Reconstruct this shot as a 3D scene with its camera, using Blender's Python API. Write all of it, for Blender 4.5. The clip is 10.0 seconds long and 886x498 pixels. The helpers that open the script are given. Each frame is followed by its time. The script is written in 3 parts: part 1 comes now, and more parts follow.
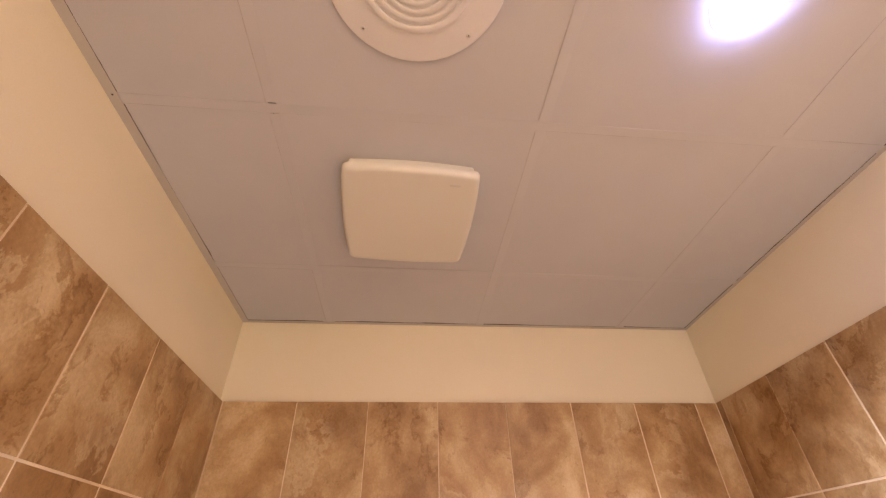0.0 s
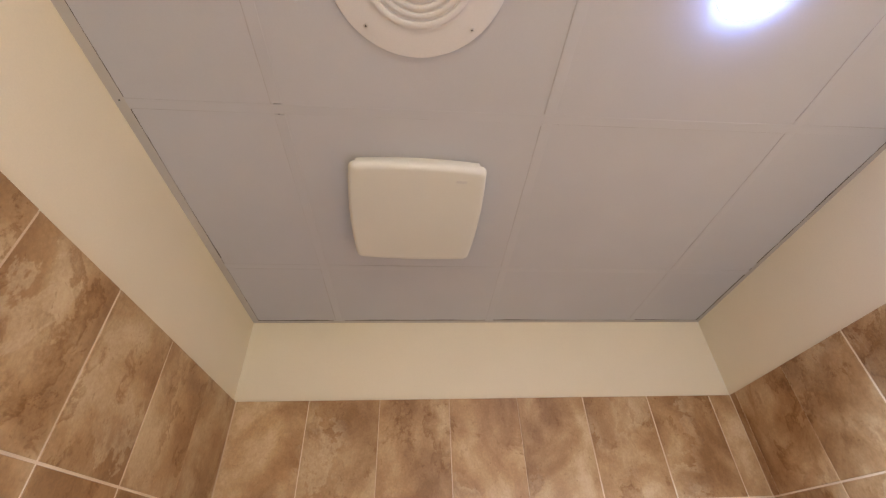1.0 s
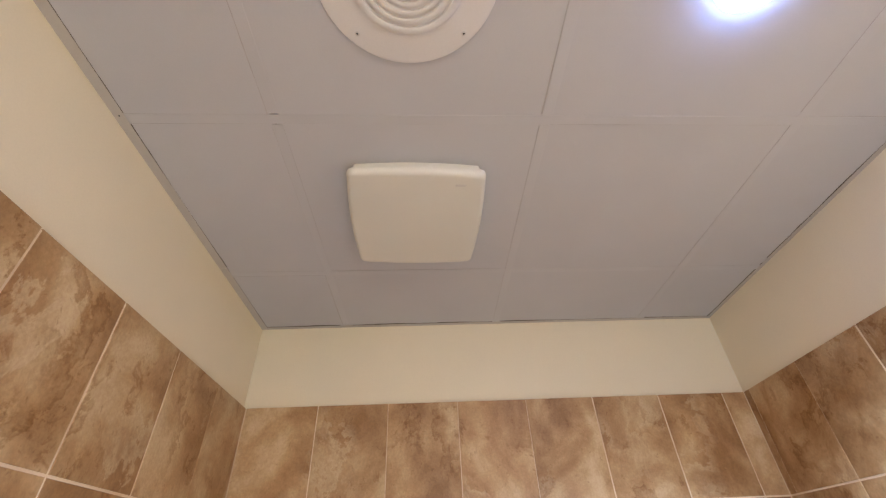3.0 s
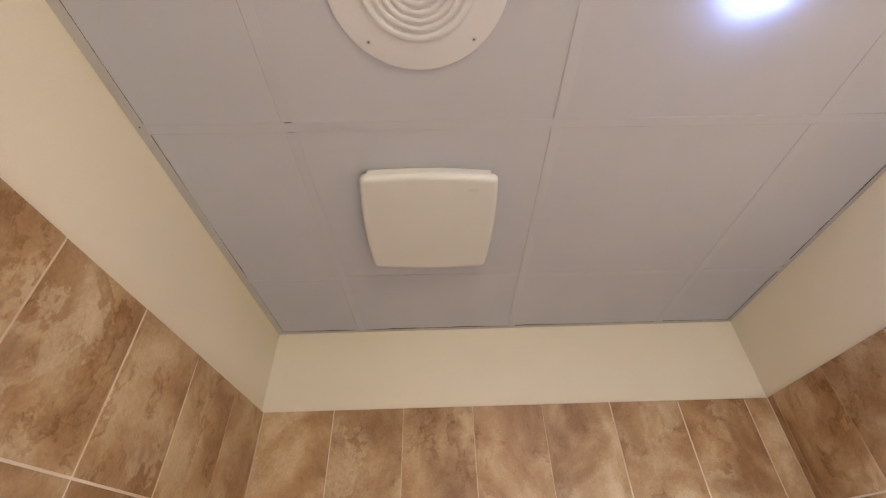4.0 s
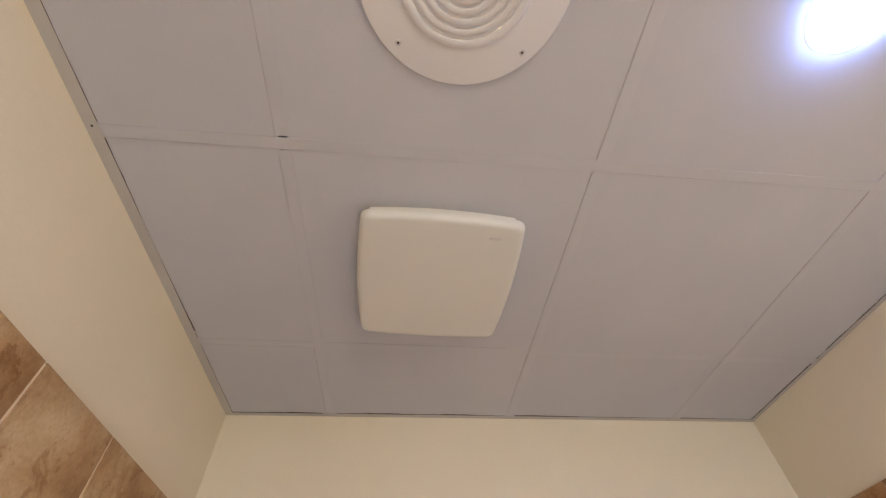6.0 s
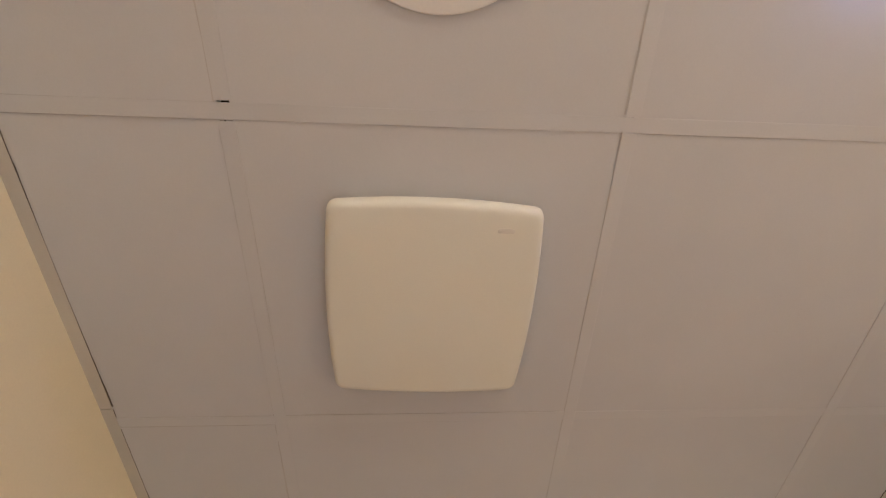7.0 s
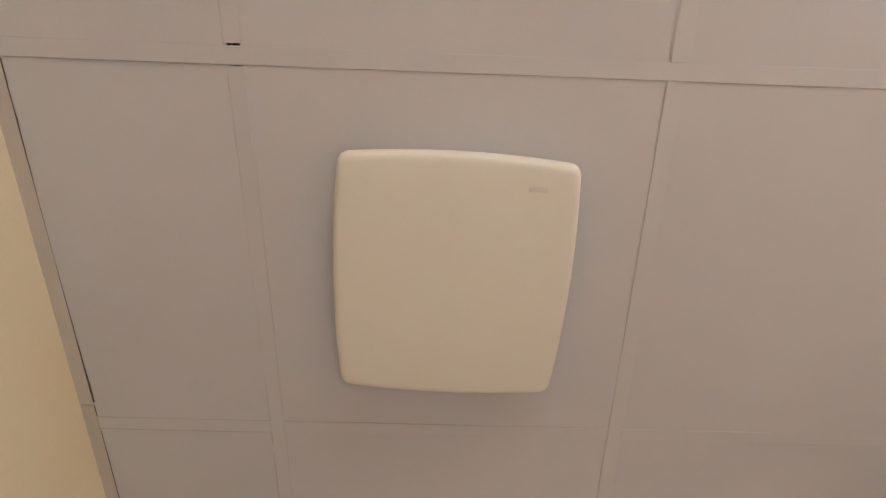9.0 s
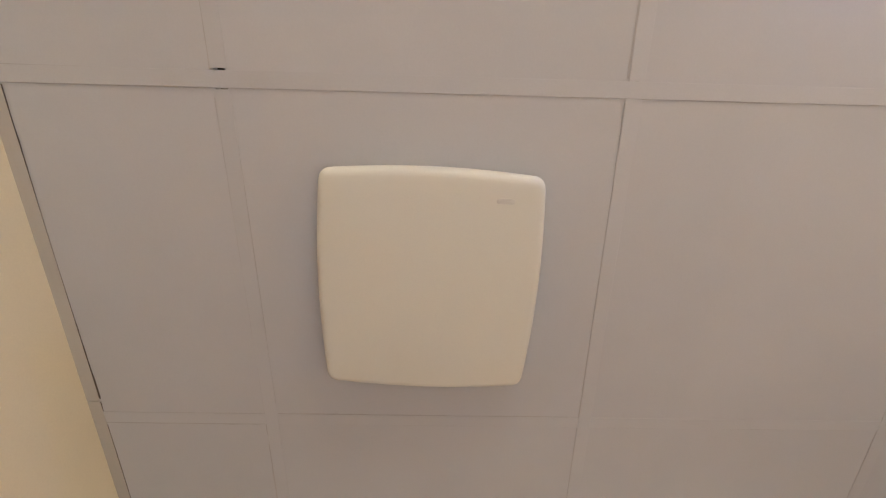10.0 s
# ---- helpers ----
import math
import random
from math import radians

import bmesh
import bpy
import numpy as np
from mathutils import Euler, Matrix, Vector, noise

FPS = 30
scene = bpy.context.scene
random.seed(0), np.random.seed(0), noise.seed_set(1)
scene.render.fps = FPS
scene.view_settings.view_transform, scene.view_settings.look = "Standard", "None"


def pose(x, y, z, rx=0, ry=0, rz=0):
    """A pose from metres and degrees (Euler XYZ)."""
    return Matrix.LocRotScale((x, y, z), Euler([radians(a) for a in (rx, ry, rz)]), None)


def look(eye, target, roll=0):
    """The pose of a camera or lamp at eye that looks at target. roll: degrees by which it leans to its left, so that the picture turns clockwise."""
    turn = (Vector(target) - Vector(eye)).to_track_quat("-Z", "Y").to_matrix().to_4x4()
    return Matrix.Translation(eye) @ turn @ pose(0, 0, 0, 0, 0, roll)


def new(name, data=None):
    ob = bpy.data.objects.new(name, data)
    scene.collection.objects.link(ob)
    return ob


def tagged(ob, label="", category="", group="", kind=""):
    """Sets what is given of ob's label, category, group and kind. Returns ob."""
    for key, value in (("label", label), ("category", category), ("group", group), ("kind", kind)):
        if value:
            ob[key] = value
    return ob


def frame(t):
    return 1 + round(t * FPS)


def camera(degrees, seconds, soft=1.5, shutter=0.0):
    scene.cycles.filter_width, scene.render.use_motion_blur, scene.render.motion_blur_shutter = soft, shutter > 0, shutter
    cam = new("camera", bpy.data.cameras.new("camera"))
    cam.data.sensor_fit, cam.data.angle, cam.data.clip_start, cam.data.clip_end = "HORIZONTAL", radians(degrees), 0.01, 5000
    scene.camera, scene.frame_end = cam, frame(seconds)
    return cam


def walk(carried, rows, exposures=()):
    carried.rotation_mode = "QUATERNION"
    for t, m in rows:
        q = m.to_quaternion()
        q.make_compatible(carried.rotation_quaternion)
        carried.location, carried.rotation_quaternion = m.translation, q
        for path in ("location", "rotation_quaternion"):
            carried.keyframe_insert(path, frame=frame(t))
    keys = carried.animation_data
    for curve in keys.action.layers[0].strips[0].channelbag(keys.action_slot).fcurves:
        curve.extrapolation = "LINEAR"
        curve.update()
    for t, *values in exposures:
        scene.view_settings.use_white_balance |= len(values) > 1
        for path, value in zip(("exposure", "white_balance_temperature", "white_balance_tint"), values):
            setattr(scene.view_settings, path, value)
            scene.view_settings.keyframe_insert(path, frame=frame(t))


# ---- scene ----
cam = camera(91.58, 10.0, soft=1.3)
PATH = [
    (0, (-0.0667, 0.3687, 1.5630), (0.0942, 1.9497, 2.7774), -1.67),
    (0.5, (-0.0724, 0.3659, 1.5633), (0.0727, 1.9533, 2.7713), -2.26),
    (1, (-0.0684, 0.3712, 1.5648), (0.0593, 1.9635, 2.7684), -2.28),
    (1.5, (-0.0691, 0.3778, 1.5608), (0.0481, 1.9687, 2.7672), -2.62),
    (2, (-0.0650, 0.3766, 1.5691), (0.0464, 1.9731, 2.7685), -2.76),
    (2.2, (-0.0637, 0.3767, 1.5722), (0.0470, 1.9724, 2.7726), -2.75),
    (3.3, (-0.0402, 0.3622, 1.5759), (0.0185, 1.9573, 2.7808), -2.77),
    (3.5, (-0.0439, 0.3613, 1.5740), (0.0010, 1.9533, 2.7837), -2.66),
    (4, (-0.0378, 0.3633, 1.5775), (-0.0297, 1.9496, 2.7956), -1.81),
    (4.5, (-0.0403, 0.3813, 1.5753), (-0.0556, 1.9638, 2.7983), -1.20),
    (5, (-0.0567, 0.4159, 1.5874), (-0.0728, 1.9849, 2.8275), 0.53),
    (5.2, (-0.0830, 0.4250, 1.6104), (-0.0571, 1.9324, 2.9249), 2.24),
    (5.3, (-0.0936, 0.4365, 1.6183), (-0.0393, 1.9169, 2.9624), 2.35),
    (5.5, (-0.1079, 0.4686, 1.6363), (0.0114, 1.9101, 3.0175), 0.86),
    (5.7, (-0.1281, 0.5027, 1.6464), (0.0108, 1.8938, 3.0766), -0.55),
    (6.8, (-0.1369, 0.7977, 1.7124), (0.0439, 1.7796, 3.4453), -8.92),
    (7, (-0.1003, 0.8655, 1.7313), (0.0358, 1.7331, 3.5282), -7.93),
    (7.5, (-0.0708, 1.0340, 1.7420), (-0.0216, 1.7489, 3.6093), -3.16),
    (8, (-0.0865, 1.0939, 1.7540), (-0.0487, 1.7445, 3.6448), -2.41),
    (8.5, (-0.0918, 1.0911, 1.7575), (-0.0706, 1.6971, 3.6634), -0.92),
    (9, (-0.0927, 1.0311, 1.7559), (-0.0658, 1.6474, 3.6584), -1.33),
    (9.5, (-0.0621, 0.9837, 1.7479), (-0.0348, 1.6220, 3.6431), -1.24),
    (10, (-0.0575, 0.9818, 1.7193), (-0.0252, 1.6624, 3.5997), -2.11),
]

# The white balance settles in the first second, and the picture darkens towards the end.
EXPOSURES = [
    (0.0, -0.03, 6910, 29),
    (0.5, -0.05, 5780, 18),
    (1.0, -0.05, 5480, 13),
    (2.0, -0.05, 5280, 11),
    (5.0, -0.05, 5280, 11),
    (5.7, -0.09, 5210, 11),
    (7.0, -0.19, 5730, 11),
    (7.5, -0.25, 6120, 12),
    (8.0, -0.24, 6000, 12),
    (8.5, -0.09, 5600, 9),
    (9.0, -0.06, 5530, 10),
    (10.0, -0.01, 5330, 9),
]
walk(cam, [(t, look(eye, target, roll)) for t, eye, target, roll in PATH], EXPOSURES)

# ---- world: the room is closed, so the world gives almost nothing ----
world = bpy.data.worlds.new("world")
world.use_nodes = True
world.node_tree.nodes["Background"].inputs["Color"].default_value = (0.05, 0.05, 0.055, 1)
world.node_tree.nodes["Background"].inputs["Strength"].default_value = 0.1
scene.world = world

LENS_GLOW = 95.0            # emission of the downlight's lens
LAMP_WATTS = 58.0           # its beam
LAMP_SPREAD = 134.0         # degrees
LAMP_COLOUR = (0.76, 0.86, 1.0)
LENS_COLOUR = (0.41, 0.50, 1.0)   # bluer than the beam: its light on the ceiling stands in for glare

GLOBE_GLOW = 92.0           # the opal globes of an assumed, unseen wall light behind the camera
GLOBE_COLOUR = (1.0, 0.85, 0.64)

# ---- the plan, in metres ----
XL, XR = -0.7056, 1.1462    # faces of the tiles, west and east (the east one at the north corner)
YN, YS = 1.9714, -1.150     # north and south
SKEW = 0.022                # the east wall is turned off square to fit the camera's view
ZC = 2.400                  # underside of the ceiling grid
ZT = 2.0805                 # top of the tiles
PITCH, ROW = 0.2560, 0.3430 # tile spacing
TEE = 0.024                 # width of a grid tee
SEAMS_X = (-0.3870, 0.2260, 0.8350)      # west edges of the tees that run north
SEAMS_Y = (-0.8730, -0.2620, 0.3490, 0.9623, 1.5790)  # south edges of the tees that run east, where x is 0.228
SLANT = 0.013               # the grid is not quite square to the walls
FAN = (-0.0692, 1.2818)
VENT = (-0.0665, 0.6705)
LIGHT = (0.5500, 0.6650)
WALL_LIGHT = (0.30, 1.85)   # x and height


def east_shift(y):
    """How far the east side stands west of its nominal place at y."""
    return -SKEW * (YN - y)


# ---- materials ----
def material(name):
    mat = bpy.data.materials.new(name)
    mat.use_nodes = True
    nodes, links = mat.node_tree.nodes, mat.node_tree.links
    return mat, nodes, links, nodes["Principled BSDF"]


def noise_node(nodes, links, vector, scale, detail=4.0, rough=0.55, distortion=0.0):
    n = nodes.new("ShaderNodeTexNoise")
    n.inputs["Scale"].default_value = scale
    n.inputs["Detail"].default_value = detail
    n.inputs["Roughness"].default_value = rough
    n.inputs["Distortion"].default_value = distortion
    links.new(vector, n.inputs["Vector"])
    return n.outputs["Fac"]


def ramp(nodes, links, fac, stops):
    r = nodes.new("ShaderNodeValToRGB")
    els = r.color_ramp.elements
    while len(els) < len(stops):
        els.new(0.5)
    for el, (pos, col) in zip(els, stops):
        el.position = pos
        el.color = (*col, 1) if len(col) == 3 else col
    links.new(fac, r.inputs["Fac"])
    return r.outputs["Color"]


def mix(nodes, links, kind, fac, a, b):
    m = nodes.new("ShaderNodeMix")
    m.data_type, m.blend_type = "RGBA", kind
    for slot, v in ((0, fac), (6, a), (7, b)):
        if isinstance(v, (int, float)):
            m.inputs[slot].default_value = v
        elif isinstance(v, tuple):
            m.inputs[slot].default_value = (*v, 1)
        else:
            links.new(v, m.inputs[slot])
    return m.outputs[2]


def bump(nodes, links, shader, height, strength, distance):
    b = nodes.new("ShaderNodeBump")
    b.inputs["Strength"].default_value = strength
    b.inputs["Distance"].default_value = distance
    links.new(height, b.inputs["Height"])
    links.new(b.outputs["Normal"], shader.inputs["Normal"])


def coords(nodes, which="Object"):
    return nodes.new("ShaderNodeTexCoord").outputs[which]


def painted(name, colour, spread, rough, grain, grain_strength, blotch=3.0, dirt=None, spec=0.4):
    """Paint or plastic: a base colour, soft blotches, a fine grain and perhaps specks of dirt."""
    mat, nodes, links, bsdf = material(name)
    v = coords(nodes)
    big = noise_node(nodes, links, v, blotch, 3, 0.5)
    lo = tuple(c * (1 - spread) for c in colour)
    hi = tuple(min(0.95, c * (1 + spread)) for c in colour)
    col = ramp(nodes, links, big, [(0.3, lo), (0.7, hi)])
    fine = noise_node(nodes, links, v, grain, 3, 0.6)
    col = mix(nodes, links, "MULTIPLY", 0.35, col, ramp(nodes, links, fine, [(0.3, (0.9, 0.9, 0.9)), (0.7, (1, 1, 1))]))
    if dirt:
        spots = noise_node(nodes, links, v, dirt, 2, 0.5)
        col = mix(nodes, links, "MULTIPLY", 0.5, col, ramp(nodes, links, spots, [(0.2, (0.72, 0.66, 0.58)), (0.29, (1, 1, 1))]))
    links.new(col, bsdf.inputs["Base Color"])
    bsdf.inputs["Roughness"].default_value = rough
    bsdf.inputs["Specular IOR Level"].default_value = spec
    bump(nodes, links, bsdf, fine, grain_strength, 0.001)
    return mat


def tile_material():
    """Brown glazed tile with a cloudy stone print that is different on every tile."""
    mat, nodes, links, bsdf = material("brown_stone_tile")
    info = nodes.new("ShaderNodeObjectInfo")
    scatter = nodes.new("ShaderNodeVectorMath")
    scatter.operation = "SCALE"
    cx = nodes.new("ShaderNodeCombineXYZ")
    for i in range(3):
        links.new(info.outputs["Random"], cx.inputs[i])
    links.new(cx.outputs[0], scatter.inputs[0])
    scatter.inputs["Scale"].default_value = 57.3
    add = nodes.new("ShaderNodeVectorMath")
    add.operation = "ADD"
    links.new(coords(nodes), add.inputs[0])
    links.new(scatter.outputs[0], add.inputs[1])
    stretch = nodes.new("ShaderNodeMapping")
    stretch.inputs["Scale"].default_value = (1.0, 1.0, 0.8)
    links.new(add.outputs[0], stretch.inputs["Vector"])
    v = stretch.outputs["Vector"]

    def grey(*stops):
        return [(at, (g, g, g)) for at, g in stops]

    # ragged clouds from brown to cream
    clouds = noise_node(nodes, links, v, 4.8, 12, 0.59, 0.35)
    col = ramp(nodes, links, clouds, [(0.36, (0.285, 0.166, 0.084)), (0.45, (0.388, 0.246, 0.132)), (0.52, (0.465, 0.317, 0.178)),
                                      (0.59, (0.555, 0.410, 0.252)), (0.66, (0.630, 0.490, 0.312))])
    # broad tone, brown in some parts and pale in others
    tone_map = noise_node(nodes, links, v, 2.7, 5, 0.55, 0.2)
    col = mix(nodes, links, "MULTIPLY", 1.0, col, ramp(nodes, links, tone_map, [(0.34, (0.84, 0.76, 0.68)), (0.47, (0.96, 0.94, 0.91)), (0.62, (1.08, 1.08, 1.06))]))
    # rust that gathers against one ragged border and fades away from it
    stain = noise_node(nodes, links, v, 4.6, 13, 0.66, 0.35)
    where = noise_node(nodes, links, v, 4.2, 4, 0.5)
    edge = ramp(nodes, links, stain, grey((0.516, 0.0), (0.535, 0.62), (0.56, 0.32), (0.60, 0.0)))
    edge = mix(nodes, links, "MULTIPLY", 1.0, edge, ramp(nodes, links, where, grey((0.46, 0.0), (0.57, 1.0))))
    col = mix(nodes, links, "MULTIPLY", edge, col, (0.50, 0.36, 0.24))
    # pale wisps with one crisper border
    wisp = noise_node(nodes, links, v, 3.4, 13, 0.66, 0.4)
    pale = ramp(nodes, links, wisp, grey((0.525, 0.0), (0.538, 0.55), (0.58, 0.18), (0.66, 0.0)))
    pale = mix(nodes, links, "MULTIPLY", 1.0, pale, ramp(nodes, links, noise_node(nodes, links, v, 3.1, 3, 0.5), grey((0.49, 0.0), (0.60, 1.0))))
    col = mix(nodes, links, "MIX", pale, col, (0.67, 0.535, 0.35))
    # small dark flecks in drifts
    fleck = ramp(nodes, links, noise_node(nodes, links, v, 20.0, 8, 0.66, 0.5), grey((0.575, 0.0), (0.63, 0.6)))
    fleck = mix(nodes, links, "MULTIPLY", 1.0, fleck, ramp(nodes, links, noise_node(nodes, links, v, 5.0, 4, 0.6), grey((0.50, 0.05), (0.60, 1.0))))
    col = mix(nodes, links, "MULTIPLY", fleck, col, (0.58, 0.45, 0.34))
    # fine print grain and dark pits
    grain = noise_node(nodes, links, v, 150.0, 4, 0.7)
    col = mix(nodes, links, "OVERLAY", 0.2, col, ramp(nodes, links, grain, grey((0.36, 0.26), (0.64, 0.74))))
    pits = noise_node(nodes, links, v, 70.0, 3, 0.6, 0.6)
    col = mix(nodes, links, "MULTIPLY", ramp(nodes, links, pits, grey((0.65, 0.0), (0.71, 0.45))), col, (0.5, 0.4, 0.32))
    tone = nodes.new("ShaderNodeHueSaturation")
    tone.inputs["Saturation"].default_value = 1.12
    tone.inputs["Hue"].default_value = 0.502
    m = nodes.new("ShaderNodeMapRange")
    m.inputs["To Min"].default_value, m.inputs["To Max"].default_value = 0.93, 1.04
    wn = nodes.new("ShaderNodeTexWhiteNoise")
    wn.noise_dimensions = "1D"
    links.new(info.outputs["Random"], wn.inputs["W"])
    links.new(wn.outputs["Value"], m.inputs["Value"])
    links.new(m.outputs[0], tone.inputs["Value"])
    links.new(col, tone.inputs["Color"])
    links.new(tone.outputs["Color"], bsdf.inputs["Base Color"])
    rough = nodes.new("ShaderNodeMapRange")
    rough.inputs["To Min"].default_value, rough.inputs["To Max"].default_value = 0.38, 0.58
    links.new(clouds, rough.inputs["Value"])
    links.new(rough.outputs[0], bsdf.inputs["Roughness"])
    bsdf.inputs["Specular IOR Level"].default_value = 0.45
    bump(nodes, links, bsdf, clouds, 0.25, 0.0015)
    return mat


def grout_material():
    mat, nodes, links, bsdf = material("cream_grout")
    v = coords(nodes)
    patch = noise_node(nodes, links, v, 2.6, 3, 0.5)
    col = ramp(nodes, links, patch, [(0.34, (0.62, 0.455, 0.285)), (0.48, (0.79, 0.635, 0.43)), (0.62, (0.88, 0.755, 0.55))])
    sand = noise_node(nodes, links, v, 700.0, 2, 0.6)
    col = mix(nodes, links, "MULTIPLY", 0.5, col, ramp(nodes, links, sand, [(0.3, (0.75, 0.72, 0.68)), (0.65, (1, 1, 1))]))
    links.new(col, bsdf.inputs["Base Color"])
    bsdf.inputs["Roughness"].default_value = 0.9
    bump(nodes, links, bsdf, sand, 0.5, 0.0006)
    return mat


def lit_material(name, colour, strength):
    mat, nodes, links, bsdf = material(name)
    bsdf.inputs["Base Color"].default_value = (0.9, 0.9, 0.9, 1)
    bsdf.inputs["Emission Color"].default_value = (*colour, 1)
    bsdf.inputs["Emission Strength"].default_value = strength
    return mat


WALL_PAINT = painted("cream_wall_paint", (0.82, 0.732, 0.535), 0.025, 0.55, 260.0, 0.25, 2.2)
PALE_PAINT = painted("pale_wall_paint", (0.86, 0.82, 0.73), 0.02, 0.55, 260.0, 0.2, 2.2)
PANEL_PAINT = painted("white_panel_paint", (0.556, 0.539, 0.526), 0.025, 0.75, 420.0, 0.12, 3.5)
GRID_PAINT = painted("white_grid_paint", (0.557, 0.540, 0.525), 0.025, 0.5, 300.0, 0.2, 5.0)
FAN_PLASTIC = painted("cream_fan_plastic", (0.747, 0.711, 0.599), 0.015, 0.42, 500.0, 0.08, 4.0)
VENT_PAINT = painted("cream_vent_enamel", (0.76, 0.72, 0.66), 0.02, 0.55, 300.0, 0.1, 6.0)
TRIM_PAINT = painted("cream_trim_paint", (0.53, 0.485, 0.42), 0.05, 0.55, 300.0, 0.2, 5.0)
DARK = painted("dark_cavity", (0.03, 0.027, 0.024), 0.1, 0.9, 200.0, 0.1)
MARK_GREY = painted("grey_moulded_mark", (0.66, 0.62, 0.54), 0.03, 0.45, 500.0, 0.1)
SCREW_STEEL = painted("painted_screw", (0.62, 0.57, 0.5), 0.05, 0.4, 500.0, 0.1)
FLOOR_STONE = painted("grey_floor_stone", (0.44, 0.42, 0.39), 0.03, 0.45, 60.0, 0.2, 6.0)
# flat tones that stand in for shade in the ceiling's joints and edge gaps
JOINT_SHADE = painted("joint_shade", (0.465, 0.435, 0.405), 0.15, 0.9, 300.0, 0.2, 9.0)
EDGE_SHADE = painted("dark_edge_shade", (0.11, 0.085, 0.065), 0.2, 0.9, 300.0, 0.2, 9.0)
TILE = tile_material()
GROUT = grout_material()
LENS = lit_material("lit_lens", LENS_COLOUR, LENS_GLOW)
GLOBE_GLASS = lit_material("lit_opal_glass", GLOBE_COLOUR, GLOBE_GLOW)
BRUSHED = painted("brushed_nickel", (0.55, 0.53, 0.50), 0.03, 0.32, 600.0, 0.1)
BRUSHED.node_tree.nodes["Principled BSDF"].inputs["Metallic"].default_value = 1.0
TRIM_WHITE = painted("white_lamp_trim", (0.85, 0.85, 0.84), 0.01, 0.35, 400.0, 0.05)


# ---- mesh helpers ----
def link_mesh(name, bm, mat, parent=None, smooth=False):
    me = bpy.data.meshes.new(name)
    bmesh.ops.recalc_face_normals(bm, faces=bm.faces[:])
    bm.to_mesh(me)
    bm.free()
    me.materials.append(mat)
    if smooth:
        me.polygons.foreach_set("use_smooth", [True] * len(me.polygons))
        me.set_sharp_from_angle(angle=radians(38))
    ob = new(name, me)
    ob.parent = parent
    return ob


def part(name, bm, mat, parent, label="", smooth=False):
    return tagged(link_mesh(name, bm, mat, parent, smooth), label)


def box(bm, lo, hi):
    x0, y0, z0 = lo
    x1, y1, z1 = hi
    vs = [bm.verts.new(p) for p in ((x0, y0, z0), (x1, y0, z0), (x1, y1, z0), (x0, y1, z0),
                                    (x0, y0, z1), (x1, y0, z1), (x1, y1, z1), (x0, y1, z1))]
    for f in ((0, 3, 2, 1), (4, 5, 6, 7), (0, 1, 5, 4), (1, 2, 6, 5), (2, 3, 7, 6), (3, 0, 4, 7)):
        bm.faces.new([vs[i] for i in f])
    return vs


def lathe(bm, profile, steps=96, close=True):
    """Turn a profile of (radius, z) about the z axis."""
    rings = []
    for r, z in profile:
        if r < 1e-6:
            rings.append([bm.verts.new((0, 0, z))])
        else:
            rings.append([bm.verts.new((r * math.cos(a), r * math.sin(a), z))
                          for a in (2 * math.pi * i / steps for i in range(steps))])
    for a, b in zip(rings, rings[1:]):
        for i in range(steps):
            j = (i + 1) % steps
            if len(a) == 1:
                bm.faces.new((a[0], b[i], b[j]))
            elif len(b) == 1:
                bm.faces.new((a[i], a[j], b[0]))
            else:
                bm.faces.new((a[i], a[j], b[j], b[i]))


def pillow_outline(a, b, bulge_a, bulge_b, corner, n=18):
    """A square whose sides bow outwards and whose corners are rounded; a and b reach to the middles of the sides."""
    ca, cb = a - bulge_a, b - bulge_b
    pts = []

    def side(p):
        return (a - bulge_a * (p / cb) ** 2)

    def top(p):
        return (b - bulge_b * (p / ca) ** 2)

    def arc(p0, c, p1, k=7):
        for i in range(1, k):
            t = i / k
            pts.append(tuple((1 - t) ** 2 * p0[q] + 2 * t * (1 - t) * c[q] + t * t * p1[q] for q in (0, 1)))

    ys = [(-cb + corner) + (2 * cb - 2 * corner) * i / n for i in range(n + 1)]
    xs = [(ca - corner) - (2 * ca - 2 * corner) * i / n for i in range(n + 1)]
    east = [(side(y), y) for y in ys]
    north = [(x, top(x)) for x in xs]
    west = [(-x, -y) for x, y in east]
    south = [(-x, -y) for x, y in north]
    for run, nxt, sx, sy in ((east, north, 1, 1), (north, west, -1, 1), (west, south, -1, -1), (south, east, 1, -1)):
        pts.extend(run)
        arc(run[-1], (sx * (ca + 0.0015), sy * (cb + 0.0015)), nxt[0])
    return pts


def loft(bm, outline, levels):
    """Rings of one outline at (inset, z); the last ring is closed towards its middle."""
    half = max(p[0] for p in outline)
    rings = []
    for inset, z in levels:
        k = 1 - inset / half
        rings.append([bm.verts.new((x * k, y * k, z)) for x, y in outline])
    n = len(outline)
    for a, b in zip(rings, rings[1:]):
        for i in range(n):
            j = (i + 1) % n
            bm.faces.new((a[i], a[j], b[j], b[i]))
    mid = bm.verts.new((0, 0, levels[-1][1]))
    for i in range(n):
        bm.faces.new((rings[-1][i], rings[-1][(i + 1) % n], mid))


# ---- floor, walls ----
THICK = 0.12
PX0, PX1 = -0.7185, 1.1540                # faces of the paint, which lie behind the tiles' faces
PY0, PY1 = YS - 0.011, 1.9835
TOP = 2.62

bm = bmesh.new()
box(bm, (PX0 - THICK, PY0 - THICK, -0.12), (PX1 + THICK, PY1 + THICK, 0.0))
floor = tagged(link_mesh("floor", bm, FLOOR_STONE), "grey stone-look bathroom floor", "floor", kind="structure")


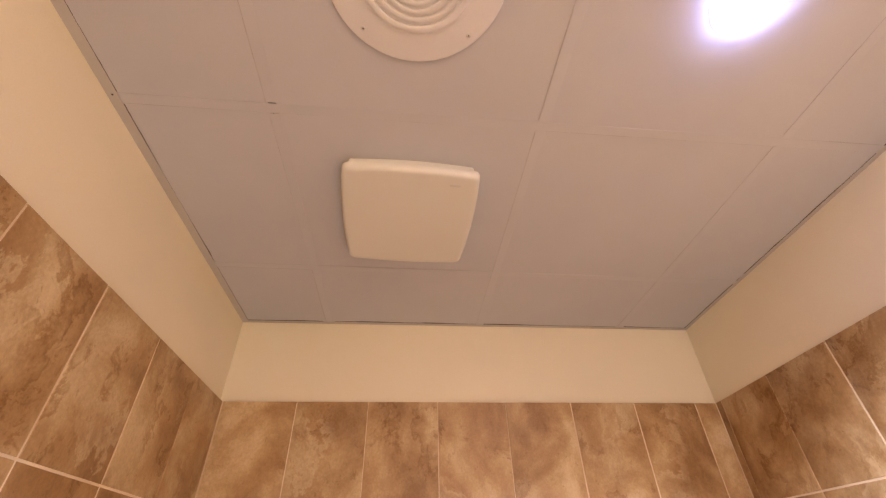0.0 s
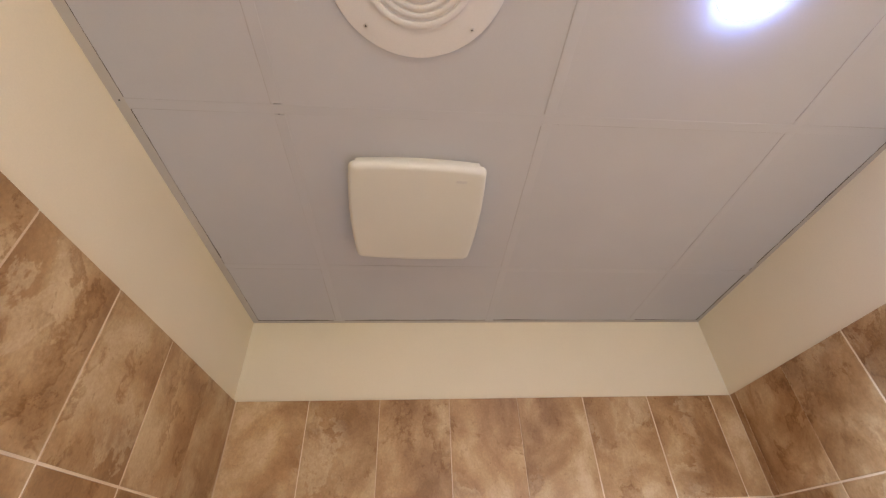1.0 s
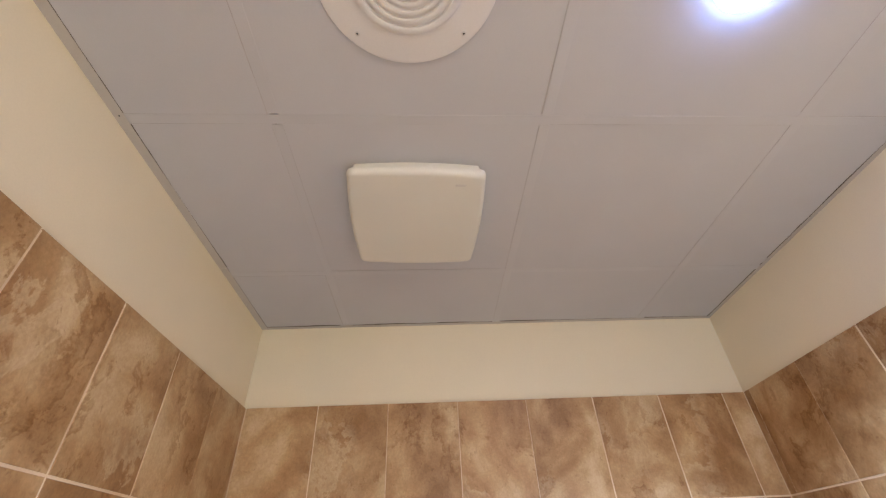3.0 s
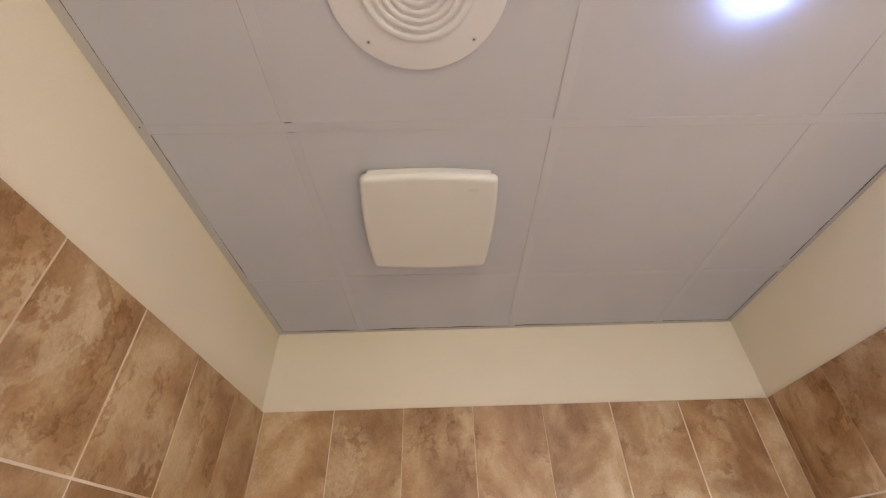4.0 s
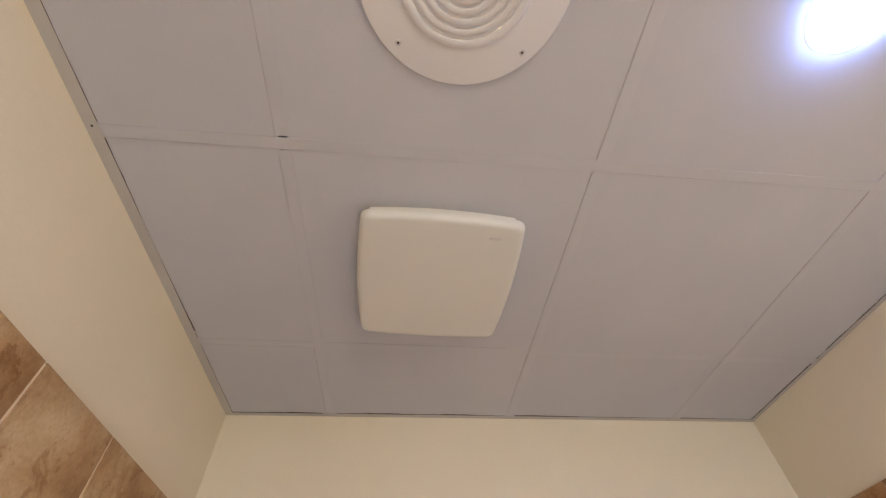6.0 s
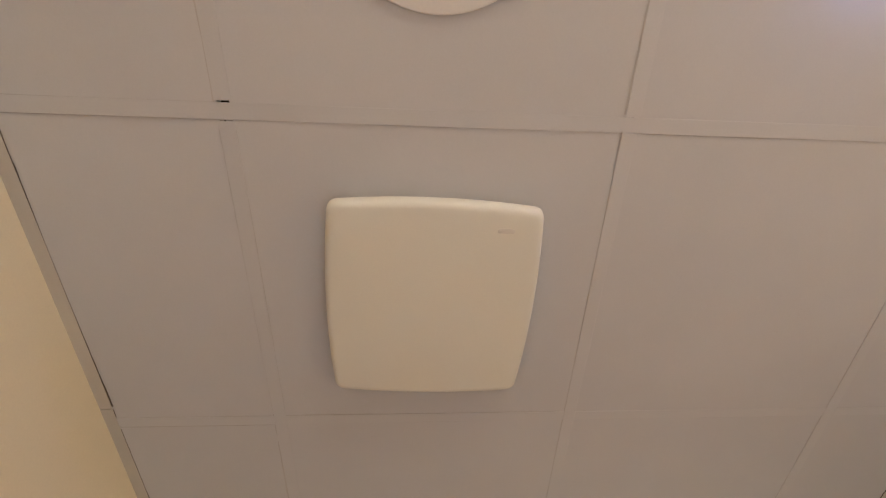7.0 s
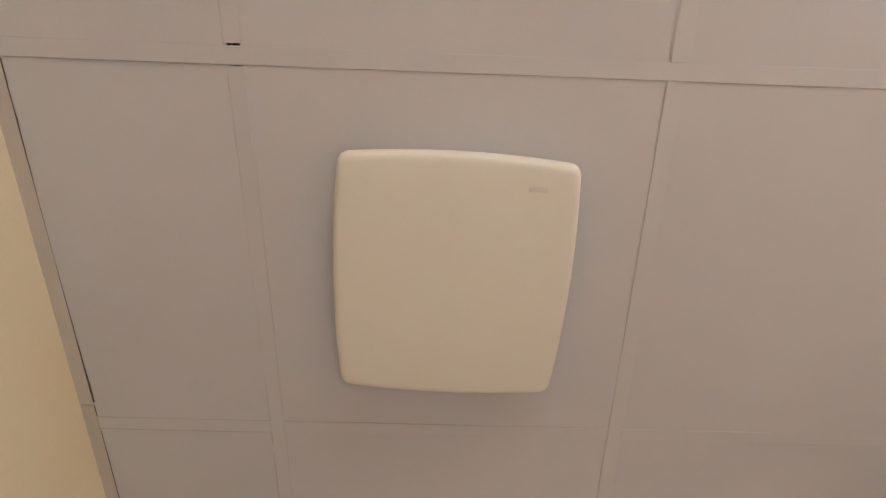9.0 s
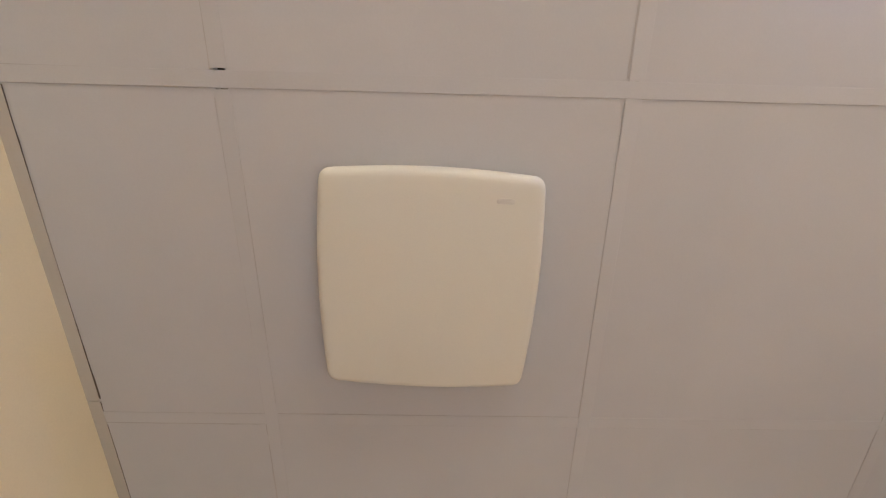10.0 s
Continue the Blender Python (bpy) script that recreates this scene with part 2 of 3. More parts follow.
def wall(name, lo, hi, label, paint=WALL_PAINT):
    b = bmesh.new()
    box(b, lo, hi)
    return tagged(link_mesh(name, b, paint), label, "wall", kind="structure")


LABEL = "cream-painted bathroom wall above brown stone-look tiles"
wall_north = wall("wall_north", (PX0 - THICK, PY1, 0), (PX1 + THICK, PY1 + THICK, TOP), LABEL)
wall_south = wall("wall_south", (PX0 - THICK, PY0 - THICK, 0), (PX1 + THICK, PY0, TOP), "plain pale cream-painted bathroom wall", PALE_PAINT)
wall_west = wall("wall_west", (PX0 - THICK, PY0, 0), (PX0, PY1, TOP), LABEL)
wall_east = wall("wall_east", (PX1, PY0, 0), (PX1 + THICK, PY1, TOP), LABEL)
for v in wall_east.data.vertices:
    v.co.x += east_shift(v.co.y)

# ---- ceiling: lay-in panels in a painted grid, under a closed void ----
bm = bmesh.new()
box(bm, (PX0 - THICK, PY0 - THICK, TOP), (PX1 + THICK, PY1 + THICK, TOP + 0.1))
roof_slab = tagged(link_mesh("roof_slab", bm, DARK), "dark slab that closes the void above the ceiling", "slab", kind="structure")

EDGE_X = (PX0 + 0.0235, PX1 - 0.0150)       # inner edges of the wall angles
EDGE_Y = (PY0 + 0.024, PY1 - 0.0175)
REST = 0.003                               # how far a panel reaches over a flange


def slant(x, off_wall):
    """How far a seam that runs east lies north of its nominal place at x; a panel's edge at a wall stays straight."""
    return SLANT * (x - 0.228) if off_wall > 0.01 else 0.0


def panel(b, x0, x1, y0, y1, lift):
    """One lay-in panel, slightly warped; lift: how high its west, east, south and north edges stand off the flanges."""
    n, t = 10, 0.014
    low, high = [], []
    for i in range(n + 1):
        for j in range(n + 1):
            u, v = i / n, j / n
            x = x0 + (x1 - x0) * u
            lo = y0 + slant(x, y0 - EDGE_Y[0])
            hi = y1 + slant(x, EDGE_Y[1] - y1)
            y = lo + (hi - lo) * v
            if x1 > 1.0:
                x += east_shift(y) * u
            z = ZC + 0.0009
            for amount, d in ((lift[0], u), (lift[1], 1 - u), (lift[2], v), (lift[3], 1 - v)):
                along = max(0.1, 0.72 + 1.1 * noise.noise((x * 4.3, y * 4.3, amount * 900)))
                z += amount * along * math.exp(-d * 7)
            low.append(b.verts.new((x, y, z)))
            high.append(b.verts.new((x, y, z + t)))
    k = n + 1
    for i in range(n):
        for j in range(n):
            q = (i * k + j, (i + 1) * k + j, (i + 1) * k + j + 1, i * k + j + 1)
            b.faces.new([low[a] for a in q])
            b.faces.new([high[a] for a in reversed(q)])
    rim = [i * k for i in range(n + 1)] + [n * k + j for j in range(1, n + 1)] + \
          [i * k + n for i in range(n - 1, -1, -1)] + [j for j in range(n - 1, 0, -1)]
    for a, c in zip(rim, rim[1:] + rim[:1]):
        b.faces.new((low[a], low[c], high[c], high[a]))


xs = [EDGE_X[0]] + [v for s in SEAMS_X for v in (s, s + TEE)] + [EDGE_X[1]]
ys = [EDGE_Y[0]] + [v for s in SEAMS_Y for v in (s, s + TEE)] + [EDGE_Y[1]]
bm = bmesh.new()
random.seed(4)
for i in range(0, len(xs), 2):
    for j in range(0, len(ys), 2):
        west = 0.0005 if i == 0 else 0.0
        east = 0.0005 if i == len(xs) - 2 else (0.0006 if i == 0 else 0.0002)
        south = 0.0004 if j == 0 else 0.0007
        north = 0.0005 if j == len(ys) - 2 else 0.0004
        panel(bm, xs[i] - REST, xs[i + 1] + REST, ys[j] - REST, ys[j + 1] + REST,
              [e * random.uniform(0.75, 1.25) for e in (west, east, south, north)])
ceiling = tagged(link_mesh("ceiling", bm, PANEL_PAINT, smooth=True),
                 "matt white lay-in ceiling panels, slightly warped", "ceiling", kind="structure")


def tee(b, axis, at, start, end):
    """A T-shaped runner: a flat flange with softened edges and a web above it. at: its low edge across the run."""
    w, f, r = TEE, 0.0006, 0.00025
    section = [(r, 0), (w - r, 0), (w, r), (w, f), (w / 2 + 0.001, f), (w / 2 + 0.001, 0.032),
               (w / 2 - 0.001, 0.032), (w / 2 - 0.001, f), (0, f), (0, r)]
    ends = []
    for s in (start, end):
        ends.append([b.verts.new((s, at + c + SLANT * (s - 0.228), ZC + h) if axis == "x" else (at + c, s, ZC + h)) for c, h in section])
    n = len(section)
    for i in range(n):
        j = (i + 1) % n
        b.faces.new((ends[0][i], ends[0][j], ends[1][j], ends[1][i]))
    b.faces.new(ends[0])
    b.faces.new(list(reversed(ends[1])))


GRID_LABEL = "white-painted metal ceiling grid tee"
MAINS = (SEAMS_Y[1], SEAMS_Y[3])
for y in MAINS:
    bm = bmesh.new()
    tee(bm, "x", y, PX0 + 0.002, PX1 - 0.002 + east_shift(y))
    tagged(link_mesh("ceiling_grid_main_tee", bm, GRID_PAINT), GRID_LABEL, "ceiling grid", "ceiling grid tees", "structure")
SLOT = 0.0022
# the tees that run north stop at the mains, which lie a little aslant
spans_y = [(EDGE_Y[0] - 0.004, MAINS[0]), (MAINS[0] + TEE, MAINS[1]), (MAINS[1] + TEE, EDGE_Y[1] + 0.004)]
for k, x in enumerate(SEAMS_X):
    for y0, y1 in spans_y:
        gap0 = SLOT if k == 0 and y0 > 0.9 else 0.0002
        gap1 = SLOT * 1.3 if k == 0 and 0.9 < y1 < 1.0 else 0.0002
        bm = bmesh.new()
        off = SLANT * (x - 0.216)
        tee(bm, "y", x, y0 + gap0 + (off if y0 > -0.5 else 0), y1 - gap1 + (off if y1 < 1.9 else 0))
        tagged(link_mesh("ceiling_grid_cross_tee", bm, GRID_PAINT), GRID_LABEL, "ceiling grid", "ceiling grid tees", "structure")
spans_x = [(EDGE_X[0] - 0.004, SEAMS_X[0])] + [(SEAMS_X[i] + TEE, SEAMS_X[i + 1]) for i in range(2)] + \
          [(SEAMS_X[2] + TEE, EDGE_X[1] + 0.004)]
for y in (SEAMS_Y[0], SEAMS_Y[2], SEAMS_Y[4]):
    for x0, x1 in spans_x:
        bm = bmesh.new()
        tee(bm, "x", y, x0 + 0.0003, x1 - 0.0003 + (east_shift(y) if x1 > 1.0 else 0.0))
        tagged(link_mesh("ceiling_grid_short_tee", bm, GRID_PAINT), GRID_LABEL, "ceiling grid", "ceiling grid tees", "structure")


def wall_angle(lo, hi, out):
    """An L-shaped edge trim: the flange lo..hi in plan, its upright leg along the wall side given by out."""
    b = bmesh.new()
    box(b, (lo[0], lo[1], ZC - 0.0004), (hi[0], hi[1], ZC + 0.0004))
    t = 0.0012
    leg = {"w": ((lo[0], lo[1]), (lo[0] + t, hi[1])), "e": ((hi[0] - t, lo[1]), (hi[0], hi[1])),
           "s": ((lo[0], lo[1]), (hi[0], lo[1] + t)), "n": ((lo[0], hi[1] - t), (hi[0], hi[1]))}[out]
    box(b, (*leg[0], ZC + 0.0006), (*leg[1], ZC + 0.024))
    if hi[0] > 1.0:
        for v in b.verts:
            if v.co.x > 1.0:
                v.co.x += east_shift(v.co.y)
    return tagged(link_mesh("ceiling_edge_trim", b, TRIM_PAINT), "white-painted metal edge trim along the ceiling",
                  "trim", "ceiling edge trims", "structure")


west_trim = wall_angle((PX0, PY0, 0), (EDGE_X[0], 1.5405, 0), "w")
wall_angle((PX0, 1.5425, 0), (EDGE_X[0], PY1, 0), "w")
wall_angle((EDGE_X[1], PY0, 0), (PX1, PY1, 0), "e")
wall_angle((EDGE_X[0] + 0.0004, EDGE_Y[1], 0), (EDGE_X[1] - 0.0004, PY1, 0), "n")
wall_angle((EDGE_X[0] + 0.0004, PY0, 0), (EDGE_X[1] - 0.0004, EDGE_Y[0], 0), "s")


# a nail's dark head in the west trim, beside the main tee
bm = bmesh.new()
lathe(bm, [(0.0, 0.0002), (0.0020, 0.0002), (0.0020, -0.0006), (0.0012, -0.0010), (0.0, -0.0011)], 16)
nail = part("nail", bm, DARK, west_trim, "small dark nail head", smooth=True)
nail.location = (PX0 + 0.0125, SEAMS_Y[3] - 0.008, ZC - 0.0004)


# ---- shade in the ceiling's joints, painted as thin coloured strips of uneven width ----
def shade_line(b, axis, at, side, profile):
    """A thin ragged line beside a flange's edge; side: the way it spreads; profile: its width in millimetres at places along it."""
    z0, z1 = ZC + 0.00062, ZC + 0.00085
    start, end = profile[0][0], profile[-1][0]
    n = max(2, round((end - start) / 0.010))
    last = None
    for i in range(n + 1):
        u = start + (end - start) * i / n
        width = 0.001 * np.interp(u, [p[0] for p in profile], [p[1] for p in profile])
        wide = width * (0.85 + 0.9 * noise.noise((u * 7.1, at * 37.0, 3.0)) + 0.5 * noise.noise((u * 43.0, at * 53.0, 2.0)))
        wide = side * min(1.6 * width, max(0.00004, wide))
        if axis == "slant":
            edge = at + SLANT * (u - 0.228)
        elif axis == "east":
            edge = at + east_shift(u)
        else:
            edge = at
        ring = [b.verts.new((v, u, z) if axis in ("y", "east") else (u, v, z))
                for v, z in ((edge - side * 0.0006, z0), (edge + wide, z0), (edge + wide, z1), (edge - side * 0.0006, z1))]
        if last:
            for k in range(4):
                b.faces.new((last[k], last[(k + 1) % 4], ring[(k + 1) % 4], ring[k]))
        last = ring


C1, C2, C3 = SEAMS_X
bm = bmesh.new()
for y in MAINS:
    shade_line(bm, "slant", y + TEE, 1, [(EDGE_X[0], 1.5), (C1 - 0.1, 0.9), (C1 - 0.001, 0.7)])
    shade_line(bm, "slant", y + TEE, 1, [(C1 + TEE + 0.001, 0.7), (C2 - 0.1, 0.9), (C2 + 0.2, 1.2), (C3, 1.0), (EDGE_X[1] - 0.03, 0.4)])
    # this strip half covers the open slot, to soften its dark
    shade_line(bm, "slant", y + TEE, 1, [(C1 + 0.001, 1.3), (C1 + TEE - 0.001, 0.9)])
    shade_line(bm, "slant", y, -1, [(EDGE_X[0], 1.5), (EDGE_X[0] + 0.12, 0.3), (C1 - 0.002, 0.3)])
    shade_line(bm, "slant", y, -1, [(C3 + TEE + 0.03, 0.2), (C3 + 0.13, 1.6), (EDGE_X[1] - 0.03, 1.3)])
for y in (SEAMS_Y[0], SEAMS_Y[2], SEAMS_Y[4]):
    shade_line(bm, "slant", y + TEE, 1, [(EDGE_X[0], 2.2), (C1 - 0.05, 3.4), (C1 - 0.001, 3.0)])
    shade_line(bm, "slant", y, -1, [(EDGE_X[0], 0.7), (C1 - 0.001, 0.5)])
    shade_line(bm, "slant", y, -1, [(C1 + TEE + 0.001, 2.0), (C2 - 0.2, 2.1), (C2 - 0.02, 0.7)])
    shade_line(bm, "slant", y + TEE, 1, [(C1 + TEE + 0.001, 0.5), (C2 - 0.02, 0.6)])
    shade_line(bm, "slant", y + TEE, 1, [(C2 + TEE + 0.03, 0.6), (C3 - 0.02, 0.9)])
    shade_line(bm, "slant", y, -1, [(C3 + TEE, 0.3), (EDGE_X[1] - 0.03, 0.5)])
for x in SEAMS_X:
    for y0, y1 in spans_y[:2]:
        shade_line(bm, "y", x, -1, [(y0 + 0.004, 1.4), (y1 - 0.25, 1.8), (y1 - 0.004, 2.6)])
y0, y1 = spans_y[2]
shade_line(bm, "y", C1, -1, [(y0 + 0.006, 1.0), (1.2, 0.9), (1.42, 0.5), (SEAMS_Y[4] - 0.012, 0.5), (SEAMS_Y[4], 3.6), (1.8, 3.2), (y1 - 0.01, 1.6)])
shade_line(bm, "y", C1 + TEE, 1, [(y0 + 0.006, 0.4), (1.3, 0.7), (1.55, 0.3)])
shade_line(bm, "y", C2, -1, [(y0 + 0.006, 1.7), (1.3, 1.5), (1.6, 1.4), (1.85, 1.2), (y1 - 0.01, 0.6)])
shade_line(bm, "y", C3, -1, [(y0 + 0.01, 2.0), (1.3, 1.9), (1.6, 1.7), (y1 - 0.01, 1.0)])
tagged(link_mesh("ceiling_joint_shade", bm, JOINT_SHADE), "thin grey-brown strips painted as joint shade along the ceiling grid", "grime", kind="structure")
# dark strips that paint the shade in the gap beside the edge trim
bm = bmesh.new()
shade_line(bm, "y", EDGE_X[0], 1, [(EDGE_Y[0], 0.6), (0.55, 0.6), (0.80, 1.0), (SEAMS_Y[3] - 0.015, 2.0)])
shade_line(bm, "y", EDGE_X[0], 1, [(SEAMS_Y[3] + TEE - 0.009, 3.8), (1.10, 2.2), (1.18, 0.3), (1.27, 0.25), (1.36, 1.2), (1.46, 2.0), (1.536, 2.8)])
shade_line(bm, "y", EDGE_X[0], 1, [(1.544, 1.0), (1.565, 0.9)])
shade_line(bm, "y", EDGE_X[0], 1, [(SEAMS_Y[4] + TEE - 0.005, 0.8), (1.75, 1.1), (1.88, 1.8), (EDGE_Y[1], 1.2)])
shade_line(bm, "east", EDGE_X[1], -1, [(EDGE_Y[0], 1.4), (0.85, 2.4), (1.3, 2.8), (1.545, 3.2)])
shade_line(bm, "east", EDGE_X[1], -1, [(1.575, 3.2), (1.8, 3.8), (EDGE_Y[1], 4.6)])
# the north strips are widened to show as dark gaps from the camera
shade_line(bm, "x", EDGE_Y[1], -1, [(EDGE_X[0], 4.0), (-0.55, 5.5), (C1 - 0.012, 5.0)])
shade_line(bm, "x", EDGE_Y[1], -1, [(C1 + TEE + 0.010, 9.0), (-0.30, 6.0), (-0.05, 6.0), (C2 - 0.004, 4.5)])
shade_line(bm, "x", EDGE_Y[1], -1, [(C2 + TEE + 0.006, 8.0), (0.40, 4.5), (0.6, 1.2), (C3 - 0.004, 2.0)])
shade_line(bm, "x", EDGE_Y[1], -1, [(C3 + TEE + 0.006, 9.0), (0.93, 4.5), (1.0, 1.0), (EDGE_X[1] - 0.004, 0.8)])
tagged(link_mesh("ceiling_edge_shade", bm, EDGE_SHADE), "dark broken strip painted as the gap's shade beside the ceiling's edge trim", "grime", kind="structure")


# ---- the exhaust fan's cover ----
def exhaust_fan():
    fan = tagged(new("exhaust_fan"), "cream plastic bathroom exhaust fan cover with bowed sides, on the ceiling", "exhaust fan")
    b = bmesh.new()
    loft(b, pillow_outline(0.1660, 0.1835, 0.0075, 0.0085, 0.010),
         [(0.0, 0.0), (0.0, -0.0185), (0.0015, -0.0212), (0.03, -0.0225)])
    part("base_frame", b, FAN_PLASTIC, fan, smooth=True)
    b = bmesh.new()
    loft(b, pillow_outline(0.1812, 0.1962, 0.0098, 0.0095, 0.020),
         [(0.014, -0.0226), (0.003, -0.0232), (0.0008, -0.0246), (0.0, -0.0275), (0.0003, -0.0320), (0.0012, -0.0366), (0.0028, -0.0405),
          (0.0052, -0.0434), (0.0082, -0.0451), (0.0120, -0.0459), (0.018, -0.0463), (0.032, -0.0466), (0.07, -0.0471), (0.12, -0.0474)])
    cover = part("cover_plate", b, FAN_PLASTIC, fan, smooth=True)
    b = bmesh.new()
    loft(b, [(0.0140 * math.copysign(abs(math.cos(a)) ** 0.35, math.cos(a)), 0.0042 * math.copysign(abs(math.sin(a)) ** 0.6, math.sin(a)))
             for a in (2 * math.pi * i / 32 for i in range(32))], [(0.0, -0.0455), (0.0, -0.0467), (0.0006, -0.0470)])
    mark = part("maker_mark", b, MARK_GREY, cover, "small plain grey moulded mark", smooth=True)
    mark.location = (0.1115, -0.1510, 0.0)
    fan.matrix_basis = pose(FAN[0], FAN[1], ZC + 0.0006, 0, 0, 2.0)
    return fan


exhaust_fan()


# ---- the round air diffuser ----
def air_vent():
    vent = tagged(new("air_vent"), "round cream metal ceiling air vent with concentric rings", "air vent")
    b = bmesh.new()
    lathe(b, [(0.098, 0.0), (0.1600, 0.0), (0.1630, -0.0012), (0.1632, -0.0028), (0.1622, -0.0040), (0.159, -0.0046), (0.135, -0.0058),
              (0.112, -0.0068), (0.1065, -0.0073), (0.1045, -0.0082), (0.1030, -0.0100), (0.1008, -0.0112), (0.097, -0.0117),
              (0.0925, -0.0117), (0.0902, -0.0104), (0.0890, -0.0060), (0.0890, 0.0)])
    part("outer_flange", b, VENT_PAINT, vent, smooth=True)
    r = 0.0856
    while r > 0.02:
        b = bmesh.new()
        lathe(b, [(r, 0.004), (r, -0.0078), (r - 0.0010, -0.0098), (r - 0.0030, -0.0110), (r - 0.0082, -0.0116),
                  (r - 0.0104, -0.0108), (r - 0.0114, -0.0090), (r - 0.0116, 0.004)], 72)
        part("ring", b, VENT_PAINT, vent, smooth=True)
        r -= 0.0146
    b = bmesh.new()
    lathe(b, [(0.0118, 0.004), (0.0118, -0.0085), (0.0100, -0.0108), (0.006, -0.0116), (0.0, -0.0118)], 48)
    part("centre_cap", b, VENT_PAINT, vent, smooth=True)
    b = bmesh.new()
    lathe(b, [(0.0, -0.0070), (0.0895, -0.0070), (0.0895, 0.0045), (0.0, 0.0045)], 48)
    part("backing", b, VENT_PAINT, vent, "plate behind the rings")
    for dx, dy in ((-0.965, 1), (1, 1), (-0.965, -1), (1, -1)):
        b = bmesh.new()
        lathe(b, [(0.0045, 0.0008), (0.0045, -0.0009), (0.0038, -0.0017), (0.0021, -0.0021), (0.0019, -0.0008), (0.0, -0.0008)], 20)
        screw = part("screw", b, SCREW_STEEL, vent, "small pale screw", smooth=True)
        screw.location = (dx * 0.1025, dy * 0.1025, -0.0053)
        b = bmesh.new()
        lathe(b, [(0.0, -0.0009), (0.00185, -0.0009), (0.00185, -0.0013), (0.0, -0.0013)], 12)
        part("drive_hole", b, DARK, screw, "dark drive hole")
    vent.matrix_basis = pose(VENT[0], VENT[1], ZC + 0.0006, 0, 0, 0)
    return vent


air_vent()


# ---- the lit downlight ----
def downlight():
    lamp = tagged(new("ceiling_downlight"), "round white ceiling downlight, switched on, set in a panel", "ceiling light")
    b = bmesh.new()
    lathe(b, [(0.058, 0.0), (0.0746, 0.0), (0.0715, -0.0009), (0.0695, -0.0011), (0.058, -0.0011), (0.058, 0.0)], 72)
    part("trim_ring", b, TRIM_WHITE, lamp, smooth=True)
    b = bmesh.new()
    lathe(b, [(0.0612, 0.0), (0.0620, -0.0030), (0.0614, -0.0058), (0.0592, -0.0090), (0.0542, -0.0125), (0.0458, -0.0155), (0.0300, -0.0175), (0.0, -0.0182)], 72)
    part("lens", b, LENS, lamp, "glowing white lens", smooth=True)
    beam = bpy.data.lights.new("beam", "AREA")
    beam.shape, beam.size, beam.energy, beam.color = "DISK", 0.060, LAMP_WATTS, LAMP_COLOUR
    beam.spread = radians(LAMP_SPREAD)
    source = new("beam", beam)
    source.parent = lamp
    source.location = (0, 0, -0.0189)
    lamp.matrix_basis = pose(LIGHT[0], LIGHT[1], ZC + 0.0008, 0, 0, 0)
    return lamp


downlight()


# ---- a warm wall light, unseen and assumed behind the camera, added to brighten the north wall and the near edge of the fan's cover ----
def assumed_wall_light():
    lamp = tagged(new("assumed_wall_light"), "brushed metal wall light with three lit opal globes, unseen and assumed", "wall light")
    b = bmesh.new()
    loft(b, pillow_outline(0.26, 0.045, 0.001, 0.001, 0.012), [(0.0, 0.0), (0.0, 0.014), (0.003, 0.018), (0.02, 0.019)])
    plate = part("back_plate", b, BRUSHED, lamp, smooth=True)
    plate.matrix_basis = pose(0, 0, 0, -90, 0, 0)
    for x in (-0.18, 0.0, 0.18):
        b = bmesh.new()
        lathe(b, [(0.0, 0.0), (0.012, 0.0), (0.012, 0.030), (0.030, 0.034), (0.032, 0.050), (0.0, 0.050)], 32)
        arm = part("holder", b, BRUSHED, lamp, smooth=True)
        arm.matrix_basis = pose(x, 0.018, 0, -90, 0, 0)
        b = bmesh.new()
        bmesh.ops.create_uvsphere(b, u_segments=32, v_segments=20, radius=0.06)
        globe = part("globe", b, GLOBE_GLASS, lamp, "glowing opal glass globe", smooth=True)
        globe.location = (x, 0.122, 0)
    lamp.matrix_basis = pose(WALL_LIGHT[0], PY0, WALL_LIGHT[1])
    return lamp


assumed_wall_light()


# ---- wall tiles, piece by piece ----
MESHES = {}
GAP = 0.0026                # half a joint
BED = 0.0076                # how far the grout bed reaches behind the tiles' faces


def tile_mesh(w, h):
    """A tile that faces -y, w wide and h high, its face at y = 0, with softened edges."""
    key = (round(w, 4), round(h, 4))
    if key not in MESHES:
        b = bmesh.new()
        e, d = 0.0012, 0.008
        rings = []
        for inset, y in ((0.0, d), (0.0, e), (e * 0.3, e * 0.3), (e, 0.0)):
            rings.append([b.verts.new((sx * (w / 2 - inset), y, sz * (h / 2 - inset)))
                          for sx, sz in ((-1, -1), (1, -1), (1, 1), (-1, 1))])
        for p, q in zip(rings, rings[1:]):
            for i in range(4):
                b.faces.new((p[i], p[(i + 1) % 4], q[(i + 1) % 4], q[i]))
        b.faces.new(rings[-1])
        bmesh.ops.recalc_face_normals(b, faces=b.faces[:])
        me = bpy.data.meshes.new("tile")
        b.to_mesh(me)
        b.free()
        me.materials.append(TILE)
        MESHES[key] = me
    return MESHES[key]


